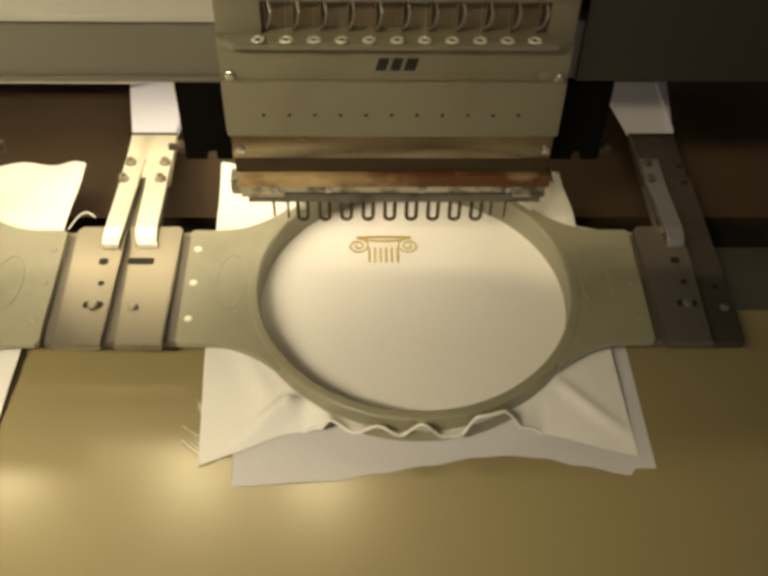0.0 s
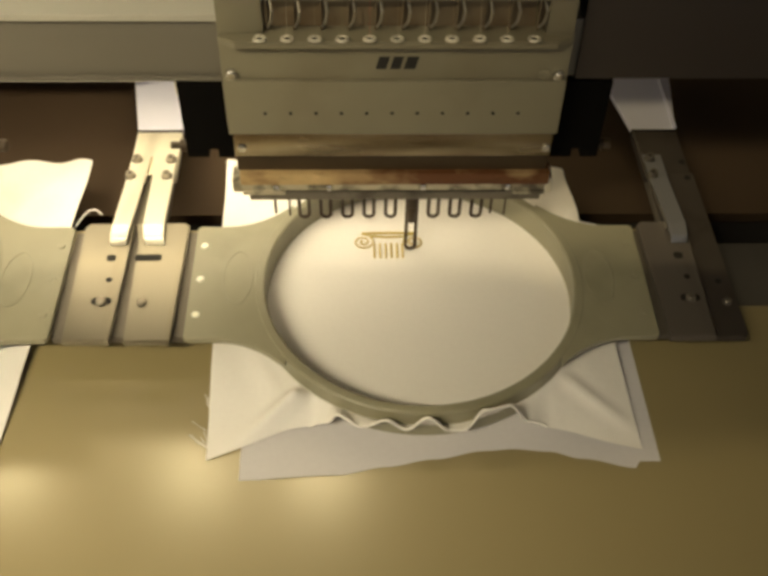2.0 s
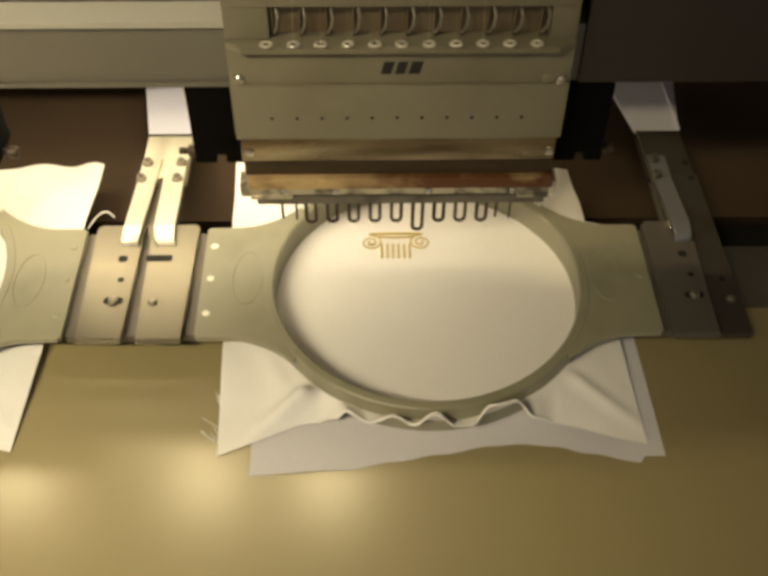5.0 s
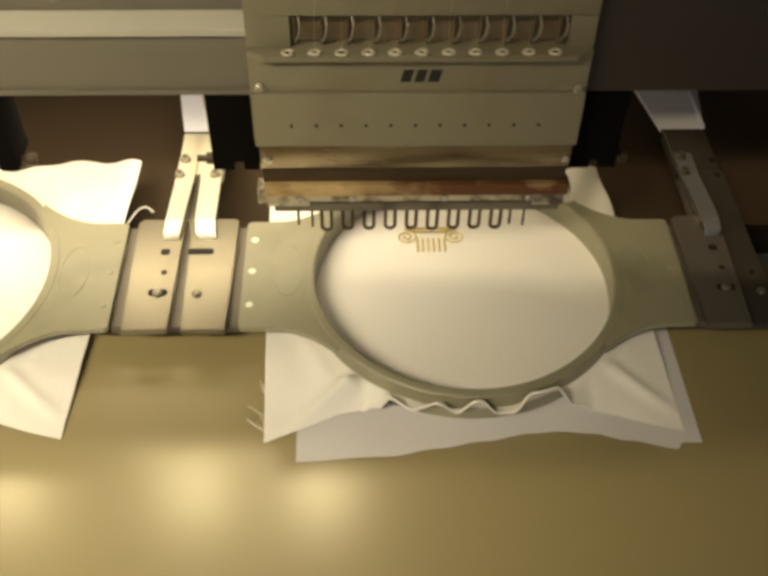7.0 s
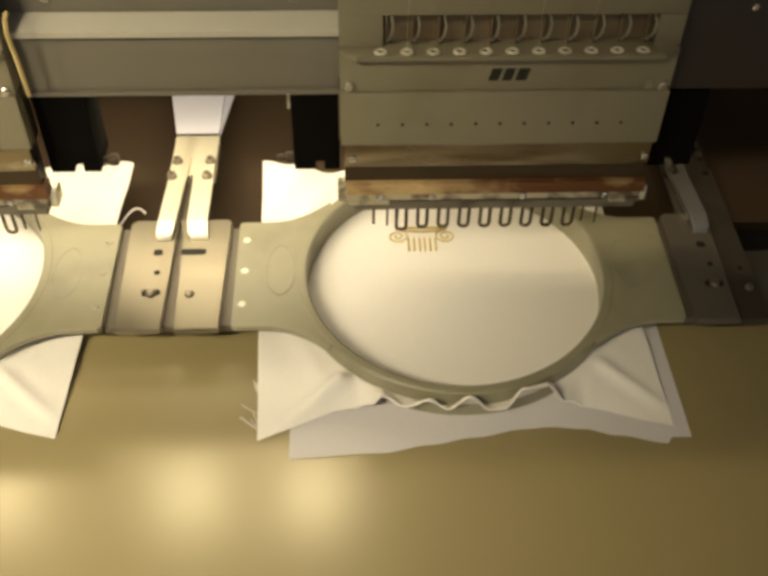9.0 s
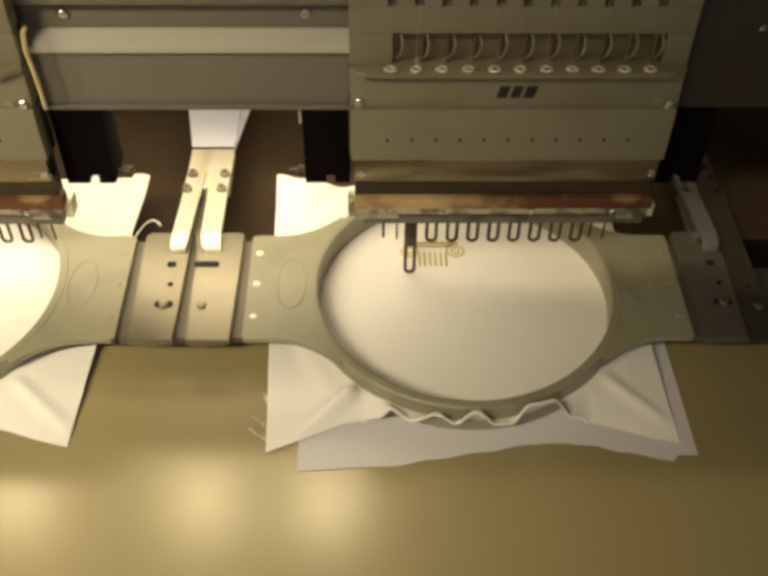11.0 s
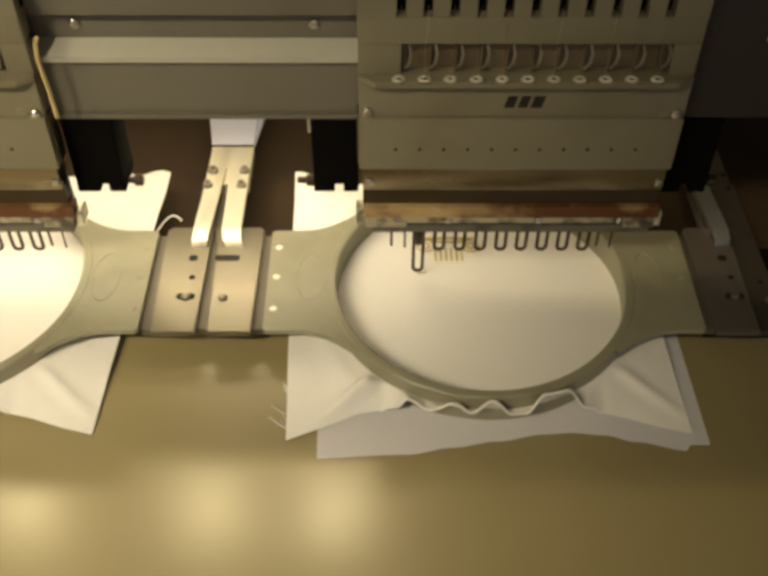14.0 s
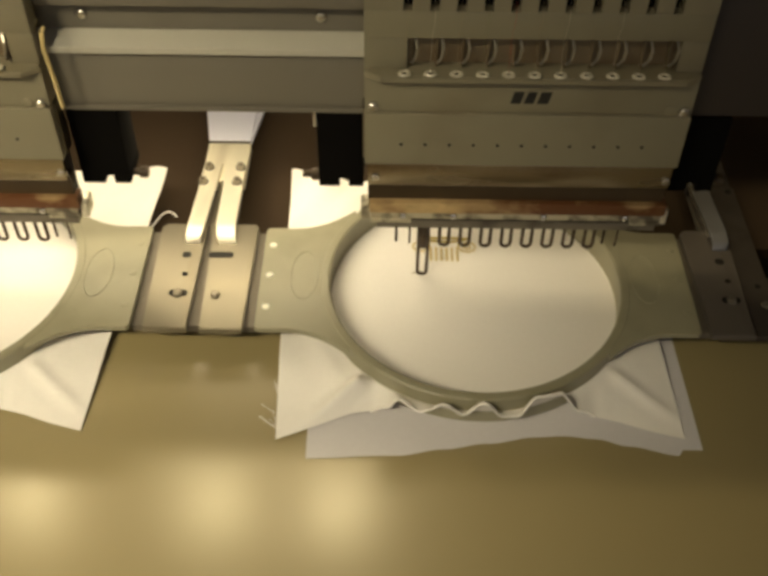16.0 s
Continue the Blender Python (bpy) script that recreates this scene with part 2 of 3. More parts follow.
def at(x, y, z, turn=None):
    return Matrix.Translation((x, y, z)) @ (turn or Matrix.Identity(4))


# ---- the room and the machine's fixed body ----
TABLE_Z = -0.024
END_PITCH = 0.3975   # the end carrier sits a little closer
PITCH = 0.4        # from one sewing head to the next


def rounded_rect(x0, x1, y0, y1, r, n=5):
    out = []
    for cx, cy, a0 in ((x1 - r, y1 - r, 0), (x0 + r, y1 - r, 90), (x0 + r, y0 + r, 180), (x1 - r, y0 + r, 270)):
        for k in range(n + 1):
            a = radians(a0 + 90 * k / n)
            out.append((cx + r * math.cos(a), cy + r * math.sin(a)))
    return out


def build_room():
    tagged(obj("floor", box(-3, 3, -3, 2.5, -0.97, -0.95), FLOOR), "grey tiled workshop floor", "floor", kind="structure")
    tagged(obj("ceiling", box(-3, 3, -3, 2.5, CEILING, CEILING + 0.05), WALL), "plain pale ceiling", "ceiling", kind="structure")
    for name, b in (("wall_north", (-3, 3, 2.5, 2.6)), ("wall_west", (-3.1, -3, -3, 2.5)), ("wall_east", (3, 3.1, -3, 2.5))):
        tagged(obj(name, box(*b, -0.95, CEILING), WALL), "plain plastered workshop wall", "wall", kind="structure")
    wx0, wx1, wz0, wz1 = FILL_WINDOW
    bm = box(-3, wx0, -3.1, -3, -0.95, CEILING)
    box(wx1, 3, -3.1, -3, -0.95, CEILING, bm=bm)
    box(wx0, wx1, -3.1, -3, -0.95, wz0, bm=bm)
    box(wx0, wx1, -3.1, -3, wz1, CEILING, bm=bm)
    tagged(obj("wall_south", bm, WALL), "plain plastered workshop wall with the added window opening", "wall", kind="structure")
    # added window, out of view, round the front fill light
    window = tagged(new("added_window"), "unseen window with pale frame, added for front fill", "window", kind="structure")
    bm = box(wx0, wx0 + 0.05, -3.09, -3.02, wz0, wz1, 0.004)
    box(wx1 - 0.05, wx1, -3.09, -3.02, wz0, wz1, 0.004, bm)
    box(wx0 + 0.05, wx1 - 0.05, -3.09, -3.02, wz0, wz0 + 0.05, 0.004, bm)
    box(wx0 + 0.05, wx1 - 0.05, -3.09, -3.02, wz1 - 0.05, wz1, 0.004, bm)
    part("window_frame", bm, TRIM_CREAM, window)
    part("window_sill", box(wx0 - 0.03, wx1 + 0.03, -2.998, -2.93, wz0 - 0.03, wz0 - 0.003, 0.004), TRIM_CREAM, window)
    # the rear lamps mirror in the table, the front spots are added fill
    for lx, ly, lr in CEILING_LAMPS + FILL_SPOTS:
        lamp = thing("ceiling_lamp", "round recessed ceiling lamp, switched on, reflected in the table or added as fill", "lamp", "ceiling lamps", place=(lx, ly, CEILING))
        part("rim", lathe([(lr, 0), (lr + 0.012, 0), (lr + 0.012, -0.008), (lr, -0.008)], 32), TRIM_CREAM, lamp)


def build_table():
    table = thing("machine_table", "smooth beige lacquered machine table with satin sheen", "table", place=(0, 0, TABLE_Z))
    top = [(-1.6, -0.45), (1.2, -0.45), (1.2, -0.028), (0.226, -0.028), (0.226, 0.050), (-1.6, 0.050)]
    part("tabletop", prism(top, -0.018, 0, 0.0015), TABLE, table)
    # dark sheet in the cut-out, standing in for shade on the table end
    part("shade_deck", box(0.227, 1.2, -0.0275, 0.045, -0.0184, -0.0125, 0.001), DARK, table, "dark deck added for the shaded end of the table")
    part("apron", box(-1.58, 1.18, -0.43, 0.045, -0.15, -0.0185, 0.002), BROWN, table)
    for lx in (-1.5, 1.1):
        for ly in (-0.40, 0.015):
            part("leg", box(lx - 0.03, lx + 0.03, ly - 0.03, ly + 0.03, -0.926, -0.1505, 0.003), DARK, table)


def build_body():
    beam = thing("embroidery_machine", "brown and grey embroidery machine with long painted beam", "embroidery machine")
    part("back_panel", box(-1.6, 1.2, 0.265, 0.29, -0.30, 0.20, 0.002), BROWN, beam)
    part("deck", prism([(0.098, -0.056), (0.2645, -0.022), (0.2645, -0.034), (0.098, -0.066)], -1.6, 1.2, 0.0008, matrix=Matrix(((0, 0, 1, 0), (1, 0, 0, 0), (0, 1, 0, 0), (0, 0, 0, 1)))), BROWN, beam)
    part("trench_floor", box(-1.6, 1.2, 0.046, 0.2645, -0.14, -0.12, 0.002), DARK, beam)
    part("trench_wall", box(-1.6, 1.2, 0.104, 0.112, -0.1195, -0.0665), DARK, beam)
    part("stand", box(-1.5, 1.1, 0.08, 0.29, -0.95, -0.3005, 0.004), DARK, beam)
    for px in (-1.59, 1.15):
        part("side_post", box(px, px + 0.04, 0.0605, 0.2645, -0.0475, 0.236, 0.004), BROWN, beam)
    part("lower_face", box(-1.6, 1.2, 0.020, 0.055, 0.137, 0.1775, 0.0015), PAINT_BEAM, beam)
    part("underside_lip", box(-1.6, 0.10, 0.0175, 0.0195, 0.1352, 0.1385, 0.0005), PAINT_BEAM, beam)
    part("cream_strip", prism([(0.0165, 0.178), (0.021, 0.178), (0.06, 0.178), (0.06, 0.1870), (0.030, 0.1870), (0.0165, 0.1820)], -1.6, 0.09, 0.0006,
                              matrix=Matrix(((0, 0, 1, 0), (1, 0, 0, 0), (0, 1, 0, 0), (0, 0, 0, 1)))), TRIM_CREAM, beam, "cream painted strip")
    part("upper_channel", box(-1.6, 1.2, 0.030, 0.06, 0.1872, 0.2068, 0.001), PAINT_BEAM, beam)
    part("cover", box(-1.6, 1.2, 0.0215, 0.06, 0.2070, 0.236, 0.002), PAINT_BEAM, beam)
    part("back_cover", box(-1.6, 1.2, 0.0602, 0.0625, 0.1375, 0.236, 0.0005), PAINT_BEAM, beam)
    part("end_cover", box(0.112, 1.2, 0.0165, 0.0195, 0.1375, 0.235, 0.001), END_BROWN, beam, "dark brown end cover")
    for base in (-0.4, 0.0):
        for sx in (-0.196, -0.050):
            part("bolt", screw_mesh(0.0036, 0.0025, at(base + sx, 0.0298, 0.1975, FACING)), CHROME, beam)
    for sx, sz in ((0.225, 0.196),):
        part("bolt", screw_mesh(0.0025, 0.002, at(sx, 0.0164, sz, FACING)), CHROME, beam)
    for lx in (-0.17, -0.57):
        lamp = thing("work_lamp", "slim work lamp under the beam, switched on", "lamp", "work lamps", place=(lx, 0.112, 0.128))
        part("housing", box(-0.16, 0.16, -0.041, 0.041, -0.004, 0.008, 0.002), TRIM_CREAM, lamp)
        part("bracket", box(-0.012, 0.012, -0.0568, -0.0415, 0.000, 0.012, 0.001), STEEL, lamp)


# ---- the sliding needle case ----
NEEDLE_STEP = 0.0151
NEEDLE_Y = 0.025
HOLE_STEP = 0.01542


def arc_points(cx, cy, r, a0, a1, n):
    return [(cx + r * math.cos(radians(a0 + (a1 - a0) * k / n)), cy + r * math.sin(radians(a0 + (a1 - a0) * k / n))) for k in range(n + 1)]


def foot_mesh():
    """A presser foot: a bent wire loop with its needle."""
    w, top, r = 0.0034, 0.062, 0.00130
    pts = [(-w, 0, top), (-w, 0, 0.02), (-w, 0, w)]
    pts += [(x, 0, z) for x, z in arc_points(0, w, w, 200, 340, 8)]
    pts += [(w, 0, w), (w, 0, 0.02), (w, 0, top)]
    bm = tube(pts, r, sides=8)
    lathe([(0, 0.0285), (0.0026, 0.0285), (0.0034, 0.0300), (0.0034, 0.0400), (0.0028, 0.0410), (0.0028, 0.0430), (0.0036, 0.0440), (0.0036, top + 0.004), (0, top + 0.004)], 16, bm, closed=False)
    return bm


def build_case():
    case = thing("needle_case", "beige multi-needle sewing head with stained steel guard", "sewing head", "sewing heads")
    x0, x1 = -0.1005, 0.1035
    xc = (x0 + x1) / 2
    # lower face plate with its row of holes
    part("face_plate", box(x0, x1, 0.0005, 0.0185, 0.1075, 0.1475, 0.0008), PAINT, case)
    part("nameplate", box(x0, x1, 0.0025, 0.0185, 0.1479, 0.1728, 0.0008), PAINT, case)
    for i in range(11):
        part("hole", socket_mesh(0.0011, 0.0004, at((i - 5) * HOLE_STEP, 0.00055, 0.124, FACING)), HOLE, case)
    # plain slanted marks of the maker
    for sx, w in ((-0.0103, 0.0062), (-0.0018, 0.0058), (0.0062, 0.0068)):
        s = 0.0022
        part("logo_mark", prism([(sx, 0), (sx + w, 0), (sx + w + s, 0.0085), (sx + s, 0.0085)], 0, 0.0003, matrix=at(0, 0.0024, 0.1553, FACING)), INK, case, "black slanted maker's mark")
    # ledge with eyelets
    ledge = [(x0 + 0.010, -0.0042), (x1 - 0.010, -0.0042), (x1, 0.0022), (x1, 0.0185), (x0, 0.0185), (x0, 0.0022)]
    part("ledge", prism(ledge, 0.1730, 0.1776, 0.0008), PAINT, case)
    for i in range(11):
        ex = 0.0018 + (i - 5) * 0.01560
        tilt = Matrix.Rotation(radians(-8), 4, "X")
        eye = part("eyelet", lathe([(0.0018, 0), (0.0023, 0.0010), (0.0036, 0.0010), (0.0042, 0), (0.0036, -0.0006), (0.0015, -0.0006)], 20, matrix=at(ex, -0.0019, 0.1786, tilt)), EYELET, case, "white ceramic eyelet")
        part("hole", socket_mesh(0.0018, 0.0003, at(ex, -0.0019, 0.1784, tilt)), HOLE, eye)
    # upper cover with pocket and slots
    part("pocket_back", box(x0 + 0.002, x1 - 0.002, 0.0125, 0.0185, 0.1778, 0.1988), POCKET, case)
    part("side_cheek", box(x0, x0 + 0.026, 0.0045, 0.0123, 0.1778, 0.1988, 0.0006), PAINT, case)
    part("side_cheek", box(x1 - 0.016, x1, 0.0045, 0.0123, 0.1778, 0.1988, 0.0006), PAINT, case)
    part("upper_cover", box(x0, x1, 0.0042, 0.0185, 0.1990, 0.2166, 0.0008), PAINT, case)
    edges = [x0]
    for i in range(11):
        sx = 0.0028 + (i - 5) * 0.01555
        edges += [sx - 0.0028, sx + 0.0028]
    edges.append(x1)
    for a, b in zip(edges[::2], edges[1::2]):
        part("slot_bar", box(a, b, 0.0042, 0.0125, 0.2167, 0.240), PAINT, case)
    part("slot_back", box(x0, x1, 0.0126, 0.0185, 0.2167, 0.240), BLACK, case)
    for i in range(11):
        hx = -0.0708 + i * 0.01550
        pts = [(hx - 0.0006, 0.012, 0.1982), (hx + 0.0012, 0.0065, 0.1968), (hx + 0.0020, 0.0035, 0.1930), (hx + 0.0012, 0.0035, 0.1870), (hx - 0.0006, 0.006, 0.1815), (hx - 0.0016, 0.0115, 0.1785)]
        part("thread_guide", tube(pts, 0.00085, sides=8, flat=1.2), HOOK, case, "bent grey wire guide")
        part("divider", box(hx - 0.0022, hx - 0.0010, 0.0075, 0.0124, 0.1780, 0.1985, 0.0003), POCKET, case)
    # screws at the corners
    for sx, sz in ((-0.0948, 0.1520), (0.0984, 0.1508)):
        part("screw", screw_mesh(0.0036, 0.003, at(sx, 0.0024, sz, FACING)), CHROME, case)
    part("plug", screw_mesh(0.0036, 0.001, at(0.0900, 0.0024, 0.1510, FACING)), PAINT, case)
    # steel guard, channel and brass strip
    part("guard_plate", box(x0 + 0.002, x1 - 0.002, 0.0015, 0.006, 0.0890, 0.1071, 0.0006), GUARD, case, "stained stainless guard plate")
    for sx, sz in ((-0.0938, 0.0962), (0.0983, 0.0958)):
        part("screw", screw_mesh(0.0030, 0.002, at(sx, 0.0014, sz, FACING)), CHROME, case)
    part("channel", box(x0 + 0.002, x1 - 0.002, 0.0060, 0.0135, 0.0738, 0.0889), GUARD_DARK, case)
    bm = box(x0 + 0.003, x1 + 0.001, 0.0015, 0.0135, 0.0642, 0.0736, 0.0012)
    part("brass_strip", bm, BRASS, case, "tarnished brown brass strip")
    bm = box(x0 + 0.004, x1 - 0.001, 0.0025, 0.016, 0.0585, 0.0640, 0.001)
    part("upper_rail", bm, RAIL, case)
    part("rail_shadow_gap", box(x0 + 0.032, x1 - 0.022, 0.0050, 0.018, 0.0556, 0.0584), HOLE, case)
    part("lower_rail", box(x0 + 0.008, x1 - 0.003, 0.0035, 0.022, 0.0492, 0.0555, 0.0008), RAIL_LOW, case)
    part("rail_block", box(x0 + 0.004, x0 + 0.0318, 0.0015, 0.016, 0.0556, 0.0584, 0.0006), RAIL, case)
    part("rail_block", box(x1 - 0.0218, x1 - 0.001, 0.0015, 0.016, 0.0556, 0.0584, 0.0006), RAIL, case)
    for sx in (-0.0745, -0.040, 0.022, 0.078):
        part("rail_nut", screw_mesh(0.0026, 0.0016, at(sx, 0.0024, 0.0615, FACING)), CHROME, case)
    part("side_plate", box(x0 - 0.0012, x0 - 0.0001, 0.0065, 0.018, 0.108, 0.1470), CLAMP, case)
    part("side_plate", box(x1 + 0.0001, x1 + 0.0012, 0.0065, 0.018, 0.108, 0.1470), CLAMP, case)
    part("rail_end", box(x1 - 0.0009, x1 + 0.0045, 0.0060, 0.0200, 0.0530, 0.0655, 0.0012), STEEL, case)
    part("rail_end", box(x0 - 0.0030, x0 + 0.0038, 0.0060, 0.0200, 0.0540, 0.0655, 0.0012), RAIL, case)
    part("core", box(x0 + 0.002, x1 - 0.002, 0.0136, 0.0180, 0.0601, 0.1074), DARK, case)
    part("needle_block", box(x0 + 0.012, x1 - 0.012, 0.0186, 0.0330, 0.0600, 0.1000, 0.001), DARK, case)
    # black boxes on both sides
    for side in (-1, 1):
        a, b = (-0.1325, -0.1018) if side < 0 else (0.1048, 0.1380)
        m = (a + b) / 2 + 0.002
        bm = box(a, b, 0.0195, 0.050, 0.079, 0.1335, 0.0015)
        box(a, m - 0.003, 0.0195, 0.050, 0.0725, 0.0800, 0.001, bm)
        box(m + 0.003, b, 0.0195, 0.050, 0.0725, 0.0800, 0.001, bm)
        part("side_box", bm, BLACK, case, "black plastic side box")
        k = a - 0.004 if side < 0 else b + 0.004
        part("knurled_screw", lathe([(0, 0.005), (0.0034, 0.005), (0.0042, 0.004), (0.0042, -0.0005), (0.0024, -0.001), (0.0024, -0.007), (0, -0.007)], 16, closed=False,
                                    matrix=at(k + 0.001 * side, 0.030, 0.0745, Matrix.Rotation(radians(90), 4, "Y"))), GUARD_DARK, case)
    part("tab", box(-0.1353, -0.1335, 0.030, 0.034, 0.1150, 0.1330, 0.0004), STEEL, case, "small bright metal tab")
    # threads from the slots through the eyelets down to the holes
    for i in range(11):
        tx, ex = 0.0028 + (i - 5) * 0.01555, 0.0018 + (i - 5) * 0.01560
        hue = (THREAD_TAN, THREAD_CREAM, THREAD_TAN, THREAD_OLIVE, THREAD_RED, THREAD_TAN, THREAD_CREAM)[i % 7]
        pts = [(tx, 0.0058, 0.2235), (tx + 0.0004, 0.0034, 0.2130), (tx - 0.0010, 0.0032, 0.1995), (ex, -0.0012, 0.1802)]
        part("thread", tube(pts, 0.00012, sides=5), hue, case)
    feet = []
    share = None
    for i in range(11):
        if i in (0, 10):
            pins = part("guide_pin", tube([(-0.0049, 0, 0.004), (-0.0049, 0, 0.058)], 0.0010), WIRE, case, "thin dark steel guide pin")
            pins.location = (0.0019 + (i - 5) * NEEDLE_STEP, NEEDLE_Y, FOOT_REST)
            pins = part("guide_pin", tube([(0.0049, 0, 0.002), (0.0049, 0, 0.058)], 0.0008), WIRE, case, "thin dark steel guide pin")
            pins.location = (0.0019 + (i - 5) * NEEDLE_STEP, NEEDLE_Y, FOOT_REST)
            continue
        if share is None:
            foot = part("presser_foot", foot_mesh(), WIRE, case, "dark steel wire presser foot")
            share = foot.data
        else:
            foot = tagged(new("presser_foot", share), "dark steel wire presser foot")
            foot.parent = case
        foot.location = (0.0019 + (i - 5) * NEEDLE_STEP, NEEDLE_Y, FOOT_REST)
        feet.append(foot)
    return case, feet


FOOT_REST = 0.0128


def build_rod(case):
    rod = [(0.1118, 0.004, 0.2030), (0.1114, 0.000, 0.2022), (0.1100, 0.000, 0.1925), (0.1100, 0.000, 0.1905), (0.1113, 0.0005, 0.170), (0.1117, 0.001, 0.1505), (0.1108, 0.004, 0.1465)]
    part("guide_rod", tube(rod, 0.0015), GILT, case, "bent polished guide rod")


# ---- hoops, cloth and carriage ----
HOOP_C = (0.0180, -0.0236)
R_IN, R_OUT = 0.1060, 0.1130


def build_hoop():
    hoop = thing("embroidery_hoop", "round grey-green plastic embroidery hoop with side wings", "embroidery hoop", "embroidery hoops")
    cx, cy = HOOP_C
    prof = [(R_IN, -0.0205), (R_IN, -0.0006), (R_IN + 0.0012, 0.0003), (R_OUT - 0.0010, 0.0003), (R_OUT, -0.0006), (R_OUT + 0.0004, -0.0108), (R_OUT + 0.0004, -0.0125), (R_OUT + 0.0004, -0.0225), (R_IN + 0.003, -0.0225)]
    part("ring", lathe(prof, 128, matrix=at(cx, cy, 0)), HOOP, hoop)
    for side in (-1, 1):
        end = 0.1565 if side < 0 else 0.1560
        bm = bmesh.new()
        cols = []
        n = 28
        for k in range(n + 1):
            dx = end - (end - 0.089) * k / n
            h = 0.0517 + (0.026 * ((0.135 - dx) / 0.05) ** 2 if dx < 0.135 else 0)
            rin = math.sqrt(max(0, 0.1095 ** 2 - dx ** 2))
            h = max(h, rin + 0.0005)
            if k == 0:
                h -= 0.002
            cols.append((dx, rin, h))
        for sgn in (-1, 1):
            prev = None
            for dx, rin, h in cols:
                col = [bm.verts.new((cx + side * dx, cy - 0.0007 + sgn * (rin + (h - rin) * j / 4), -0.0002)) for j in range(5)]
                if prev:
                    for j in range(4):
                        bm.faces.new((prev[j], col[j], col[j + 1], prev[j + 1]))
                prev = col
        bmesh.ops.remove_doubles(bm, verts=bm.verts, dist=1e-6)
        bmesh.ops.recalc_face_normals(bm, faces=bm.faces)
        r = bmesh.ops.extrude_face_region(bm, geom=bm.faces[:])
        for v in r["geom"]:
            if isinstance(v, bmesh.types.BMVert):
                v.co.z -= 0.0042
        rim = [e for e in bm.edges if e.calc_length() > 0 and len(e.link_faces) == 2 and e.calc_face_angle(0) > 1.2]
        bmesh.ops.bevel(bm, geom=rim, offset=0.0007, segments=2, affect="EDGES")
        wing = part("wing", bm, HOOP, hoop)
        for my in (0.0084, -0.0232, -0.0551):
            mx = -0.1323 if side < 0 else 0.1675
            part("rivet", lathe([(0, 0.0006), (0.0021, 0.0006), (0.0027, 0), (0, 0)], 16, closed=False, matrix=at(mx, my, -0.0002)), HOOP_MARK if side < 0 else HOOP, wing, "pale round rivet")
        ring_pts = [(cx + side * (0.1245 + 0.0100 * math.cos(a)), cy + 0.001 + 0.0245 * math.sin(a), -0.0001) for a in (math.pi * 2 * k / 40 for k in range(41))]
        part("oval_rib", tube(ring_pts, 0.0004, sides=6), HOOP, wing)
    return hoop


def smooth_curve(pairs, ease=True):
    """A piecewise cosine curve through (x, value) pairs."""
    def value(x):
        if x <= pairs[0][0]:
            return pairs[0][1]
        for (a, va), (b, vb) in zip(pairs, pairs[1:]):
            if x <= b:
                s = (x - a) / (b - a)
                s = s * s * (3 - 2 * s) if ease else s
                return va + (vb - va) * s
        return pairs[-1][1]
    return value


CLOTH_Z = -0.0200


